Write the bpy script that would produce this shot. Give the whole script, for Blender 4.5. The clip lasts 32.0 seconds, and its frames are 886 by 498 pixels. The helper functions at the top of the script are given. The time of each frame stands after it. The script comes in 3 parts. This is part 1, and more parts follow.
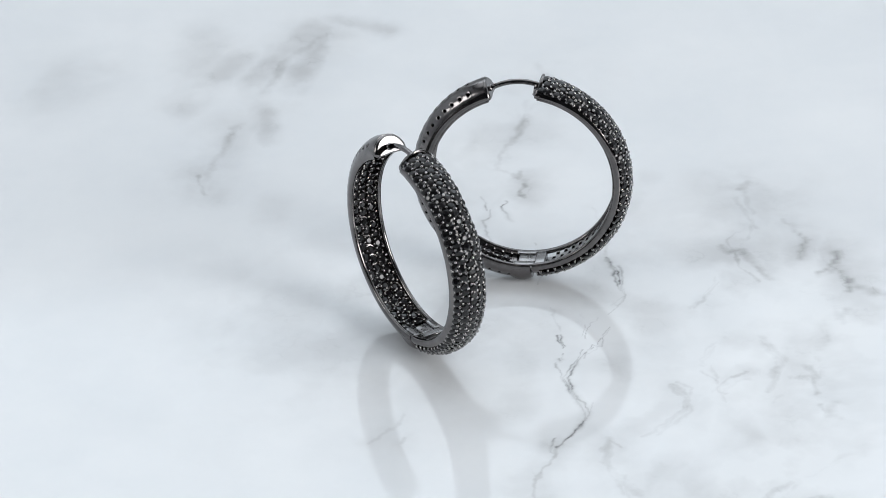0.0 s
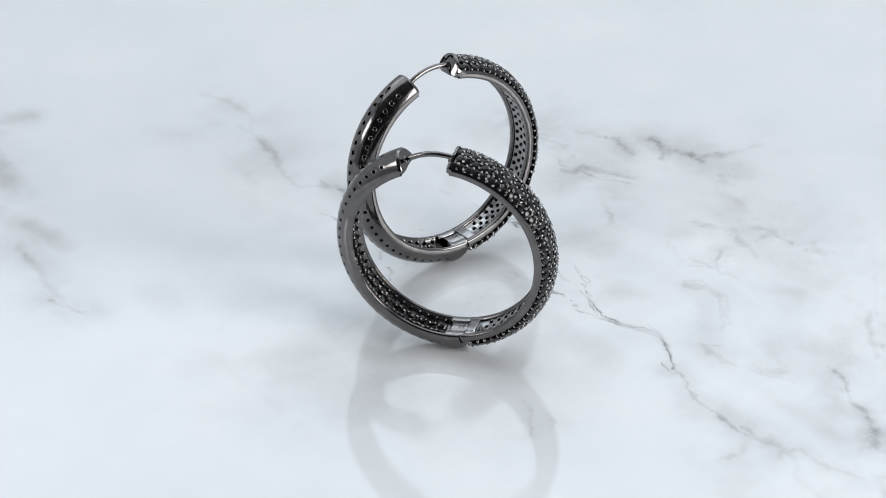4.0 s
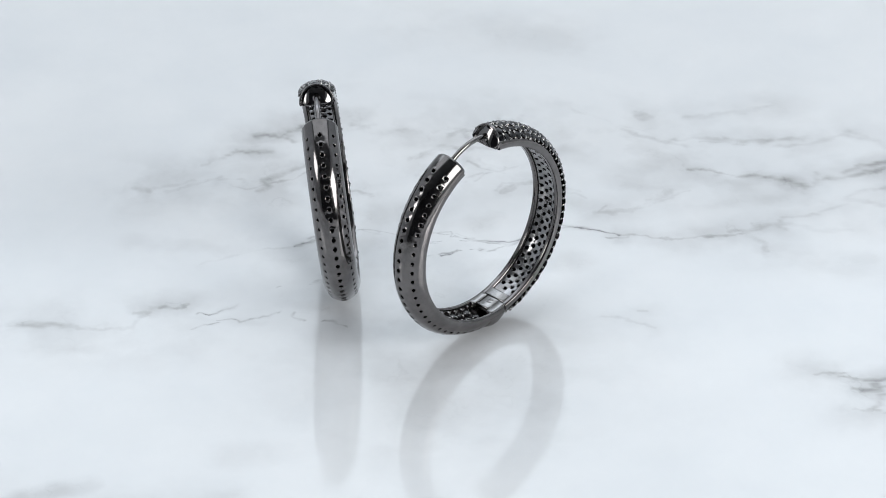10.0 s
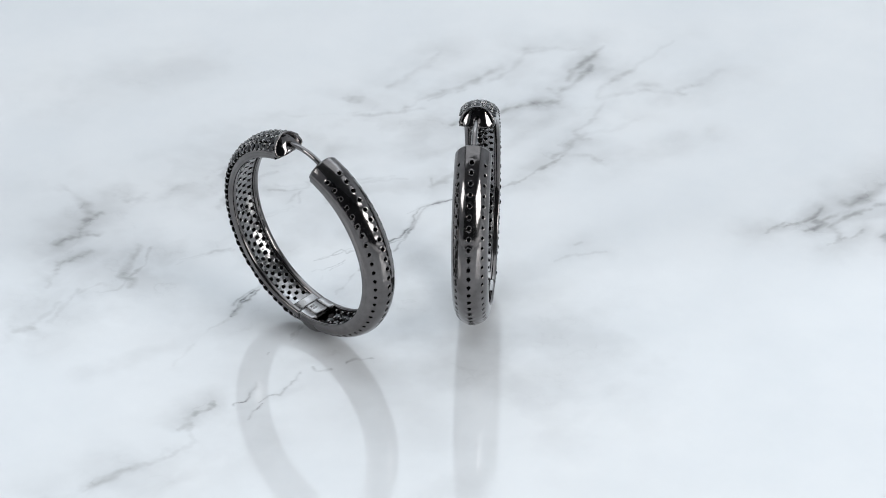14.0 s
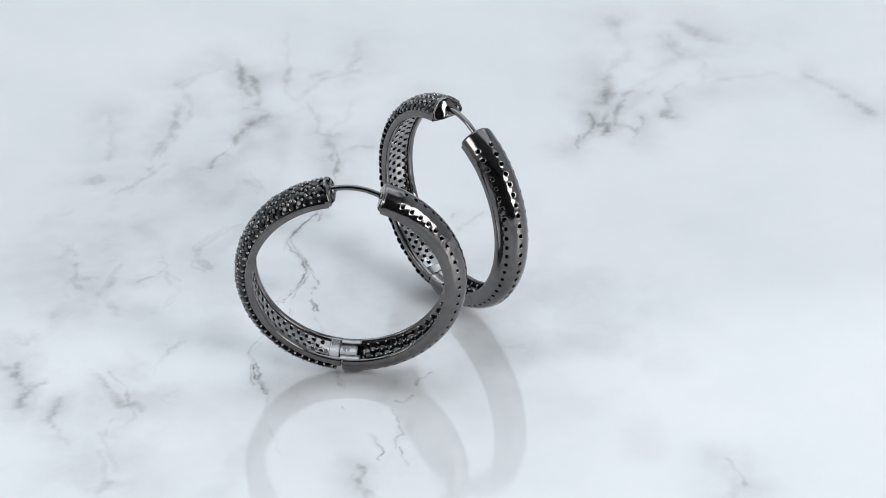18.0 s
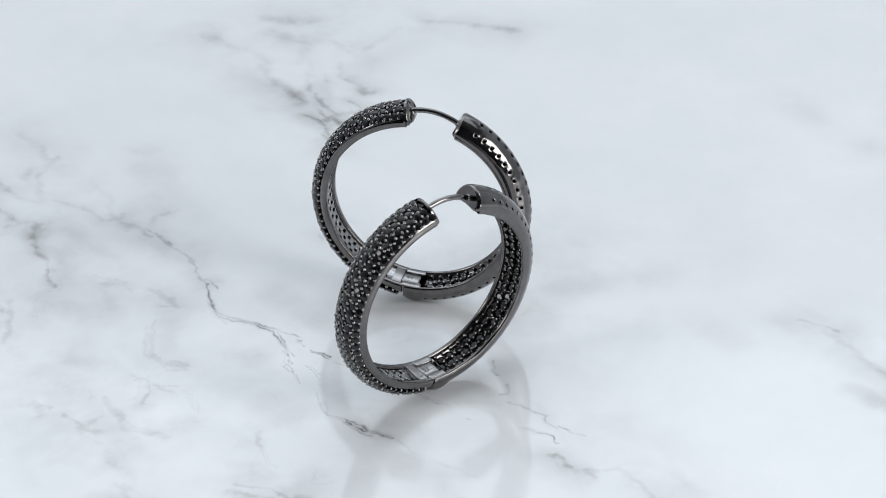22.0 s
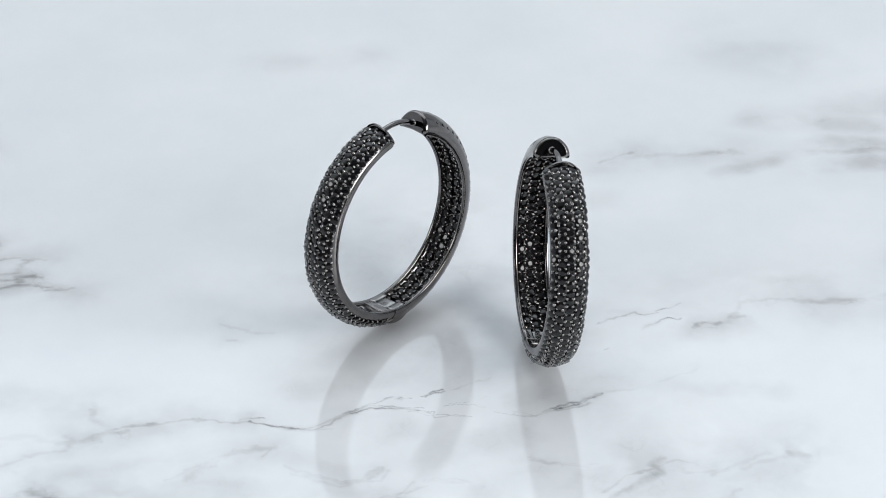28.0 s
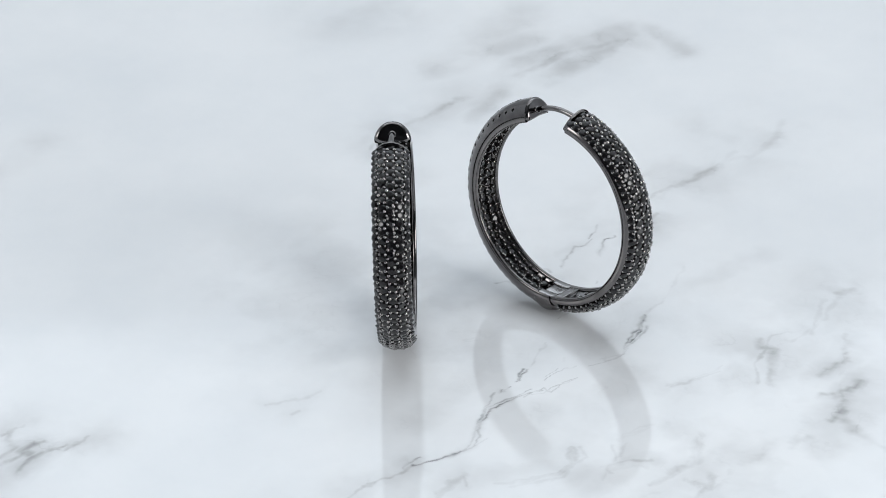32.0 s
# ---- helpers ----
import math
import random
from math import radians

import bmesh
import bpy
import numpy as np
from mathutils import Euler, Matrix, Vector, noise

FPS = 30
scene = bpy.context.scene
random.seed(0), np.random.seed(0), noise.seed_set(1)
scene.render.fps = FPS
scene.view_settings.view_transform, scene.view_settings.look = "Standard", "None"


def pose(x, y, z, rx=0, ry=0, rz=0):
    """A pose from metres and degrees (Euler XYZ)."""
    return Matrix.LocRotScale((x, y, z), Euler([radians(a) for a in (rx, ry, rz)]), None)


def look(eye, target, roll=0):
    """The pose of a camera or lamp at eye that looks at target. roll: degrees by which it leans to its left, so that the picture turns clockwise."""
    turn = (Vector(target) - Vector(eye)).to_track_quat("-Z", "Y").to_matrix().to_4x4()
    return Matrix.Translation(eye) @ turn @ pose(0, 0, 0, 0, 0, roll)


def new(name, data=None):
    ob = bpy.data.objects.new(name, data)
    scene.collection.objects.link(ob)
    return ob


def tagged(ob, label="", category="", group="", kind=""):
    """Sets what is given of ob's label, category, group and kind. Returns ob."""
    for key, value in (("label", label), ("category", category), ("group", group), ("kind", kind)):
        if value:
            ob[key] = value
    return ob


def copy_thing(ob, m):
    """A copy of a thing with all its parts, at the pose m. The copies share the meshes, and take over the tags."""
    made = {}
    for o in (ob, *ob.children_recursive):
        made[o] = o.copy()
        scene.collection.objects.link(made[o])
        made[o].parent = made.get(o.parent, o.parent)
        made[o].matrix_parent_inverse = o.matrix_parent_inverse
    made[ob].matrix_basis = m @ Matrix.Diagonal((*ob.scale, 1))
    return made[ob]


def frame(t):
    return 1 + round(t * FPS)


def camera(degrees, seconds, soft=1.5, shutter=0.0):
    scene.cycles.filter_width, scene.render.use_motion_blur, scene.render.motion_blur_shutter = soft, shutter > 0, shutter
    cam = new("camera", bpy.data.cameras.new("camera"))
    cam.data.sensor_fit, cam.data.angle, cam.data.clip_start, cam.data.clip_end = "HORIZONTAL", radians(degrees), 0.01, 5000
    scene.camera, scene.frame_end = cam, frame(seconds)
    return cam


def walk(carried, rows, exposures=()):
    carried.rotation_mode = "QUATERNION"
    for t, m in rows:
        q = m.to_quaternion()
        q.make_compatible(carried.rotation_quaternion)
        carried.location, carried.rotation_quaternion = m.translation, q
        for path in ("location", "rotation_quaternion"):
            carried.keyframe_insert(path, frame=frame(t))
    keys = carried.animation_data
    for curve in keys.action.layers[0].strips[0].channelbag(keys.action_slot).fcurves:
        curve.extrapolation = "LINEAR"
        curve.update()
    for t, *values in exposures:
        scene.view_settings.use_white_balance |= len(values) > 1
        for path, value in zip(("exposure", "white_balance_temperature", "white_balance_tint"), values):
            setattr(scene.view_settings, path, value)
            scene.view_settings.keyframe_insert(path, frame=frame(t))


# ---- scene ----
# A marble tile turns on its support under a still camera; two hoop earrings stand on it.
cam = camera(17.00, 32.0, soft=0.65)
cam.data.dof.use_dof, cam.data.dof.focus_distance, cam.data.dof.aperture_fstop = True, 0.438, 80
EYE, TARGET = (0.0, -0.36953, 0.24047), (0.00110, 0.02046, 0.0)
walk(cam, [(0.0, look(EYE, TARGET, -1.22)), (32.0, look(EYE, TARGET, -1.22))])

# the turn of the tile in degrees, second by second
TURNS = [0.10, 10.41, 20.73, 31.04, 41.36, 51.67, 61.97, 72.26, 82.53, 92.79, 103.03, 113.26, 123.46, 133.66, 143.85, 154.04, 164.22, 174.41, 184.62, 194.82, 205.03, 215.25, 225.46, 235.69, 245.91, 256.15, 266.39, 276.64, 286.90, 297.15, 307.41, 317.66, 327.92]
TILT = pose(0, 0, 0, 0.069, -0.563, 0)


def tile_pose(t):
    k = min(int(t), 31)
    a = TURNS[k] + (TURNS[k + 1] - TURNS[k]) * (t - k)
    return pose(0, 0, 0, 0, 0, a) @ TILT


# ---- light ----
world = bpy.data.worlds.new("world")
scene.world = world
world.use_nodes = True
world.node_tree.nodes["Background"].inputs[0].default_value = (0.80, 0.88, 1.0, 1)
world.node_tree.nodes["Background"].inputs[1].default_value = 0.05


def softbox(name, place, target, width, height, watts, colour=(1.0, 1.0, 1.0)):
    data = bpy.data.lights.new(name, "AREA")
    data.shape, data.size, data.size_y, data.energy, data.color = "RECTANGLE", width, height, watts, colour
    ob = new(name, data)
    ob.matrix_basis = look(place, target)
    return ob


softbox("softbox_lamp", (0.56, -0.378, 0.31), (0, 0, 0.01), 0.37, 0.36, 3.6)
softbox("side_lamp", (-0.58, -0.22, 0.37), (0, 0, 0.01), 0.22, 0.22, 0.95)
# unseen fill, added overhead to brighten the marble
softbox("overhead_fill", (0.0, 0.70, 1.6), (0, 0.70, 0), 2.6, 1.5, 14.6, (0.89, 0.945, 1.0))
# unseen light panel, added for the bright backdrop that the marble mirrors
softbox("backdrop_panel", (0.0, 1.3, 1.35), (0, 0, 0.2), 2.4, 1.0, 10.4, (0.81, 0.914, 1.0))
scene.view_settings.exposure = 0.0


# ---- materials ----
def material(name):
    m = bpy.data.materials.new(name)
    m.use_nodes = True
    nodes, links = m.node_tree.nodes, m.node_tree.links
    return m, nodes, links, nodes["Principled BSDF"]


def noise_node(nodes, links, scale, detail=4.0, rough=0.55, coords="Object"):
    tex = nodes.new("ShaderNodeTexNoise")
    tex.inputs["Scale"].default_value, tex.inputs["Detail"].default_value = scale, detail
    tex.inputs["Roughness"].default_value = rough
    where = nodes.new("ShaderNodeTexCoord")
    links.new(where.outputs[coords], tex.inputs["Vector"])
    return tex


def ramp(nodes, links, source, stops):
    r = nodes.new("ShaderNodeValToRGB")
    el = r.color_ramp.elements
    while len(el) < len(stops):
        el.new(0.5)
    for e, (at, c) in zip(el, stops):
        e.position, e.color = at, (*c, 1)
    links.new(source, r.inputs[0])
    return r


def gunmetal(name, colour, rough, bump=0.02, grain=2600):
    m, nodes, links, b = material(name)
    b.inputs["Metallic"].default_value = 1.0
    t = noise_node(nodes, links, 700, 5)
    c = ramp(nodes, links, t.outputs["Fac"], [(0.3, [v * 0.86 for v in colour]), (0.7, [v * 1.12 for v in colour])])
    links.new(c.outputs[0], b.inputs["Base Color"])
    t2 = noise_node(nodes, links, 260, 3)
    rr = ramp(nodes, links, t2.outputs["Fac"], [(0.3, [rough * 0.75] * 3), (0.75, [rough * 1.4] * 3)])
    links.new(rr.outputs[0], b.inputs["Roughness"])
    t3 = noise_node(nodes, links, grain, 2)
    bp = nodes.new("ShaderNodeBump")
    bp.inputs["Strength"].default_value, bp.inputs["Distance"].default_value = bump, 0.0001
    links.new(t3.outputs["Fac"], bp.inputs["Height"])
    links.new(bp.outputs[0], b.inputs["Normal"])
    return m


METAL = gunmetal("gunmetal", (0.178, 0.168, 0.166), 0.115, 0.12, 650)
POLISHED = gunmetal("gunmetal_polished", (0.20, 0.19, 0.188), 0.05, 0.01)
# same gunmetal, paler: light reflected by the inner face put into its colour
INNER_LIT = gunmetal("gunmetal_inner_lit", (0.33, 0.325, 0.327), 0.15, 0.03)
BEAD = gunmetal("gunmetal_bead", (0.33, 0.322, 0.318), 0.05, 0.0)
PLATE = gunmetal("gunmetal_plate", (0.30, 0.292, 0.29), 0.22, 0.05)


def stone_material():
    m, nodes, links, b = material("black_stone")
    info = nodes.new("ShaderNodeObjectInfo")
    c = ramp(nodes, links, info.outputs["Random"], [(0.0, (0.003, 0.003, 0.004)), (1.0, (0.012, 0.011, 0.012))])
    links.new(c.outputs[0], b.inputs["Base Color"])
    b.inputs["Roughness"].default_value = 0.04
    b.inputs["IOR"].default_value = 1.52
    return m


STONE = stone_material()


def marble_material():
    m, nodes, links, b = material("white_marble")
    attr = nodes.new("ShaderNodeAttribute")
    attr.attribute_name = "vein"
    cloud = nodes.new("ShaderNodeAttribute")
    cloud.attribute_name = "cloud"
    fine = noise_node(nodes, links, 900, 6, 0.65)
    broad = noise_node(nodes, links, 28, 5, 0.6)
    white = ramp(nodes, links, broad.outputs["Fac"], [(0.3, (0.75, 0.775, 0.80)), (0.65, (0.82, 0.835, 0.85))])
    grey = nodes.new("ShaderNodeMix")
    grey.data_type = "RGBA"
    grey.inputs["B"].default_value = (0.325, 0.325, 0.33, 1)
    links.new(cloud.outputs["Fac"], grey.inputs["Factor"])
    links.new(white.outputs[0], grey.inputs["A"])
    k = ramp(nodes, links, fine.outputs["Fac"], [(0.28, (0.55, 0.55, 0.55)), (0.62, (1, 1, 1))])
    times = nodes.new("ShaderNodeMath")
    times.operation = "MULTIPLY"
    links.new(attr.outputs["Fac"], times.inputs[0])
    links.new(k.outputs[0], times.inputs[1])
    # hairlines in the cloudy parts
    bend = noise_node(nodes, links, 130, 4, 0.55)
    hair = ramp(nodes, links, bend.outputs["Fac"], [(0.475, (0, 0, 0)), (0.498, (1, 1, 1)), (0.502, (1, 1, 1)), (0.525, (0, 0, 0))])
    patchy = noise_node(nodes, links, 210, 2)
    some = ramp(nodes, links, patchy.outputs["Fac"], [(0.42, (0, 0, 0)), (0.62, (1, 1, 1))])
    thin = nodes.new("ShaderNodeMath")
    thin.operation = "MULTIPLY"
    links.new(hair.outputs[0], thin.inputs[0])
    links.new(some.outputs[0], thin.inputs[1])
    where = nodes.new("ShaderNodeMath")
    where.operation = "MULTIPLY"
    deep = ramp(nodes, links, cloud.outputs["Fac"], [(0.12, (0, 0, 0)), (0.6, (0.2, 0.2, 0.2))])
    links.new(thin.outputs[0], where.inputs[0])
    links.new(deep.outputs[0], where.inputs[1])
    both = nodes.new("ShaderNodeMath")
    both.operation = "ADD"
    both.use_clamp = True
    links.new(times.outputs[0], both.inputs[0])
    links.new(where.outputs[0], both.inputs[1])
    dark = nodes.new("ShaderNodeMix")
    dark.data_type = "RGBA"
    dark.inputs["B"].default_value = (0.15, 0.152, 0.16, 1)
    links.new(both.outputs[0], dark.inputs["Factor"])
    links.new(grey.outputs["Result"], dark.inputs["A"])
    links.new(dark.outputs["Result"], b.inputs["Base Color"])
    b.inputs["Roughness"].default_value = 0.07
    b.inputs["IOR"].default_value = 1.5
    return m


MARBLE = marble_material()


def plain(name, colour, rough, scale=6.0):
    m, nodes, links, b = material(name)
    t = noise_node(nodes, links, scale, 6)
    c = ramp(nodes, links, t.outputs["Fac"], [(0.3, [v * 0.92 for v in colour]), (0.7, [min(v * 1.06, 1) for v in colour])])
    links.new(c.outputs[0], b.inputs["Base Color"])
    b.inputs["Roughness"].default_value = rough
    return m


WHITE_WALL = plain("white_wall_paint", (0.78, 0.79, 0.80), 0.8)
# ceiling and south wall toned dark for what the metal mirrors
GREY_CEILING = plain("grey_ceiling_paint", (0.22, 0.22, 0.225), 0.85)
DARK_WALL = plain("dark_wall_paint", (0.05, 0.05, 0.055), 0.9)
BENCH = plain("white_bench_laminate", (0.74, 0.75, 0.76), 0.5)


# ---- helpers ----
def part(name, bm, mat, parent=None, label="", smooth=True):
    me = bpy.data.meshes.new(name)
    bm.to_mesh(me)
    bm.free()
    for f in me.polygons:
        f.use_smooth = smooth
    for one in (mat if type(mat) is tuple else (mat,)):
        me.materials.append(one)
    ob = new(name, me)
    ob.parent = parent
    if label:
        tagged(ob, label)
    return ob


def box(bm, x0, x1, y0, y1, z0, z1):
    m = Matrix.LocRotScale(((x0 + x1) / 2, (y0 + y1) / 2, (z0 + z1) / 2), None, (x1 - x0, y1 - y0, z1 - z0))
    bmesh.ops.create_cube(bm, size=1, matrix=m)


# ---- the place round the tile ----
def slab(name, mat, *sides):
    bm = bmesh.new()
    box(bm, *sides)
    ob = part(name, bm, mat, smooth=False)
    return tagged(ob, kind="structure")


# unseen bench, walls and ceiling, added to close the place
slab("bench_top", BENCH, -1.6, 1.6, -1.6, 1.6, -0.05, -0.0145)
slab("wall_north", WHITE_WALL, -1.7, 1.7, 1.6, 1.7, -0.05, 1.7)
slab("wall_south", DARK_WALL, -1.7, 1.7, -1.7, -1.6, -0.05, 1.7)
slab("wall_east", WHITE_WALL, 1.6, 1.7, -1.6, 1.6, -0.05, 1.7)
slab("wall_west", WHITE_WALL, -1.7, -1.6, -1.6, 1.6, -0.05, 1.7)
slab("ceiling", GREY_CEILING, -1.7, 1.7, -1.7, 1.7, 1.7, 1.75)

# ---- the marble tile ----
HALF, FINE = 0.152, 0.055
axis = np.concatenate([np.linspace(-HALF, -FINE, 140)[:-1], np.linspace(-FINE, FINE, 700), np.linspace(FINE, HALF, 140)[1:]])
SIDE = len(axis)
GX, GY = np.meshgrid(axis, axis)
GX, GY = GX * 1000, GY * 1000  # millimetres


def lattice(x, y, seed):
    """Smooth value noise between -1 and 1."""
    table = np.random.RandomState(seed).uniform(-1, 1, (256, 256)).astype(np.float32)
    ix, iy = np.floor(x).astype(int), np.floor(y).astype(int)
    fx, fy = x - ix, y - iy
    fx, fy = fx * fx * fx * (fx * (fx * 6 - 15) + 10), fy * fy * fy * (fy * (fy * 6 - 15) + 10)
    a, b = table[ix % 256, iy % 256], table[(ix + 1) % 256, iy % 256]
    c, d = table[ix % 256, (iy + 1) % 256], table[(ix + 1) % 256, (iy + 1) % 256]
    return (a * (1 - fx) + b * fx) * (1 - fy) + (c * (1 - fx) + d * fx) * fy


def layered(x, y, seed, octaves=4):
    return sum(lattice(x * 2 ** k + 17 * k, y * 2 ** k + 5 * k, seed + k) * 0.5 ** k for k in range(octaves))


WX = GX + 0.55 * layered(GX / 9, GY / 9, 1) + 0.3 * layered(GX / 1.6, GY / 1.6, 11, 3)
WY = GY + 0.55 * layered(GX / 9, GY / 9, 21) + 0.3 * layered(GX / 1.6, GY / 1.6, 31, 3)
BREAK = np.clip(0.75 + 0.8 * layered(GX / 6, GY / 6, 41), 0.45, 1.25)
CRUMB = np.clip(0.85 + 0.6 * layered(GX / 1.3, GY / 1.3, 51, 3), 0.3, 1.3)
MOTTLE = np.clip(0.55 + 0.8 * layered(WX / 8, WY / 8, 71, 5), 0.0, 1.4)
VEIN = np.zeros_like(GX)
CLOUD = np.zeros_like(GX)


def reach(points, margin):
    """The patch of the grid round a line of points, and each place's distance to it, in millimetres."""
    xs, ys = [q[0] for q in points], [q[1] for q in points]
    i0, i1 = np.searchsorted(axis * 1000, (min(ys) - margin, max(ys) + margin))
    j0, j1 = np.searchsorted(axis * 1000, (min(xs) - margin, max(xs) + margin))
    cut = (slice(i0, i1), slice(j0, j1))
    x, y = WX[cut], WY[cut]
    d = np.full(x.shape, 1e3)
    for (ax, ay), (bx, by) in zip(points, points[1:]):
        ux, uy = bx - ax, by - ay
        s = np.clip(((x - ax) * ux + (y - ay) * uy) / (ux * ux + uy * uy), 0, 1)
        d = np.minimum(d, np.hypot(x - ax - s * ux, y - ay - s * uy))
    return cut, d


def vein(strength, width, *points):
    """A crisp, crumbling line with a faint halo."""
    width = max(width, 0.17)
    cut, d = reach(points, 9)
    line = np.exp(-(d / (width * (0.55 + 0.6 * MOTTLE[cut]))) ** 2) * BREAK[cut] * CRUMB[cut] * strength * 1.08
    VEIN[cut] = np.maximum(VEIN[cut], line)
    halo = np.exp(-(d / (0.35 + 2.2 * width)) ** 1.4) * (0.3 + 0.7 * MOTTLE[cut])
    CLOUD[cut] = np.maximum(CLOUD[cut], 0.42 * strength * halo)


def stroke(strength, width, *points):
    """A soft, mottled streak."""
    cut, d = reach(points, width * 7 + 6)
    soft = np.exp(-(d / (width * (0.75 + 0.6 * MOTTLE[cut]))) ** 1.7)
    CLOUD[cut] = np.maximum(CLOUD[cut], 1.08 * strength * soft * (0.3 + 0.75 * MOTTLE[cut]) * (0.7 + 0.35 * CRUMB[cut]))
    halo = np.exp(-(d / (width * 3 + 1.8)) ** 1.3)
    CLOUD[cut] = np.maximum(CLOUD[cut], 0.58 * strength * halo * (0.2 + 0.9 * MOTTLE[cut]))


def smudge(strength, width, *points):
    """A wide cloud."""
    cut, d = reach(points, width * 3)
    CLOUD[cut] = np.maximum(CLOUD[cut], strength * np.exp(-(d / width) ** 2) * (0.35 + 0.8 * MOTTLE[cut]))


# the veins, soft strokes and clouds of the stone, in millimetres
stroke(0.65, 0.40, (11.4, -51.5), (12.0, -43.4), (13.4, -39.3), (15.9, -32.8))
stroke(0.38, 0.34, (12.0, -43.4), (13.4, -39.3), (15.9, -32.8))
vein(.8, 0.17, (15.9, -32.8), (19.0, -28.3), (20.6, -24.8), (19.6, -21.6), (19.1, -16.3), (20.4, -11.6), (22.9, -8.1))
vein(.5, 0.13, (14.8, -34.3), (15.5, -30.6))
vein(.4, 0.12, (20.6, -24.8), (21.7, -22.8))
vein(.5, 0.12, (19.3, -21.7), (17.9, -15.1), (17.2, -11.7))
stroke(0.42, 0.92, (8.3, -68.1), (9.2, -63.6), (12.7, -59.1), (13.4, -54.3), (11.4, -51.5))
stroke(0.36, 0.91, (12.1, -51.1), (8.0, -53.9), (3.9, -52.7))
vein(.95, 0.21, (17.8, -11.2), (17.5, -10.5))
vein(.85, 0.16, (18.3, -6.7), (17.9, -4.2))
vein(.55, 0.12, (21.7, -11.0), (22.6, -7.4), (24.6, -8.3), (24.8, -6.8))
vein(.45, 0.12, (24.8, -6.8), (24.6, -4.7), (25.5, -2.9))
vein(.5, 0.12, (21.9, -5.5), (22.8, -2.0), (23.8, -0.6))
vein(.6, 0.16, (25.6, 0.6), (26.9, 3.0), (28.1, 4.9), (28.2, 7.7))
vein(.75, 0.14, (27.7, 9.0), (27.7, 11.6), (26.6, 15.0))
stroke(0.42, 0.60, (21.4, -0.1), (20.7, 0.8))
vein(.45, 0.12, (15.3, 12.8), (15.2, 15.0), (15.4, 16.4))
vein(.6, 0.14, (15.7, 20.6), (15.5, 21.0))
vein(.35, 0.12, (17.8, -3.3), (17.0, 0.8), (16.7, 3.3))
stroke(0.70, 0.58, (-37.7, -64.9), (-36.4, -62.0), (-35.5, -59.0), (-34.8, -56.5), (-36.9, -55.5), (-37.9, -53.9), (-36.6, -51.1))
stroke(0.70, 0.49, (-39.8, -58.6), (-39.1, -56.1), (-37.9, -53.9))
stroke(0.64, 0.50, (-43.3, -58.8), (-44.6, -58.3))
stroke(0.70, 0.49, (-31.2, -60.4), (-30.8, -57.5), (-29.6, -54.3), (-28.3, -52.6))
stroke(0.70, 0.57, (-31.6, -56.9), (-33.8, -56.5), (-32.1, -53.1))
stroke(0.64, 0.48, (-27.8, -53.9), (-27.6, -51.8), (-27.3, -49.1))
stroke(0.56, 0.57, (-34.5, -60.0), (-32.5, -57.4))
stroke(0.59, 1.25, (-38.4, -79.1), (-36.0, -74.6), (-35.6, -70.1), (-34.1, -64.5))
stroke(0.53, 1.09, (-45.7, -74.4), (-41.6, -71.2), (-37.9, -67.1))
stroke(0.49, 1.00, (-40.5, -71.1), (-44.4, -69.4), (-42.1, -67.2))
stroke(0.59, 1.28, (-53.7, -76.5), (-52.0, -72.4), (-52.1, -69.2))
stroke(0.45, 1.03, (-53.0, -69.7), (-60.4, -70.8), (-64.8, -71.4))
stroke(0.49, 0.75, (-44.9, -65.4), (-45.3, -62.9), (-43.3, -58.8))
stroke(0.42, 0.76, (-48.5, -70.0), (-44.6, -66.3))
stroke(0.39, 1.69, (-40.0, -94.3), (-39.5, -87.3), (-41.2, -82.9), (-38.2, -76.9))
stroke(0.36, 1.91, (-51.0, -91.7), (-55.8, -85.4), (-61.4, -82.9))
stroke(0.36, 2.05, (-48.4, -86.9), (-49.5, -78.7))
smudge(0.30, 2.62, (-47.7, -77.7), (-35.7, -59.6))
stroke(0.70, 0.85, (26.1, -87.7), (25.9, -81.4), (25.9, -77.3), (24.7, -74.1))
stroke(0.64, 0.67, (25.9, -69.3), (23.1, -68.0), (22.2, -67.5))
stroke(0.84, 0.66, (22.2, -65.5), (24.7, -63.9), (26.2, -61.5), (27.2, -59.7))
stroke(0.92, 0.90, (27.2, -59.7), (27.6, -56.3))
stroke(0.78, 0.57, (27.6, -56.3), (28.7, -55.1), (31.1, -52.9), (32.6, -49.6))
stroke(0.36, 0.64, (33.5, -49.1), (36.2, -48.2), (39.0, -47.5))
stroke(0.39, 1.02, (37.5, -78.6), (34.6, -81.3), (30.7, -82.3), (27.7, -84.7))
stroke(0.59, 0.99, (36.7, -70.5), (37.7, -66.7), (38.3, -60.9), (40.2, -58.3), (41.2, -54.6), (42.1, -50.1))
stroke(0.64, 0.96, (39.4, -51.6), (42.2, -48.2), (44.9, -45.8), (47.6, -43.4))
stroke(0.42, 1.32, (48.1, -67.8), (47.6, -63.9), (48.1, -56.3), (49.0, -54.5))
stroke(0.42, 1.13, (50.3, -48.2), (52.6, -46.7))
stroke(0.42, 1.11, (53.4, -38.7), (56.1, -36.4))
stroke(0.42, 0.63, (25.5, -42.8), (25.2, -40.1), (23.0, -38.9))
stroke(0.49, 0.85, (17.9, -95.3), (18.0, -84.7), (18.3, -74.4), (16.7, -71.3), (15.2, -74.1), (12.0, -77.8), (5.6, -80.2))
stroke(0.49, 0.74, (15.8, -71.2), (14.5, -65.1), (14.6, -59.3), (12.8, -57.2), (10.9, -58.3))
stroke(0.49, 0.65, (12.9, -56.2), (12.4, -49.6))
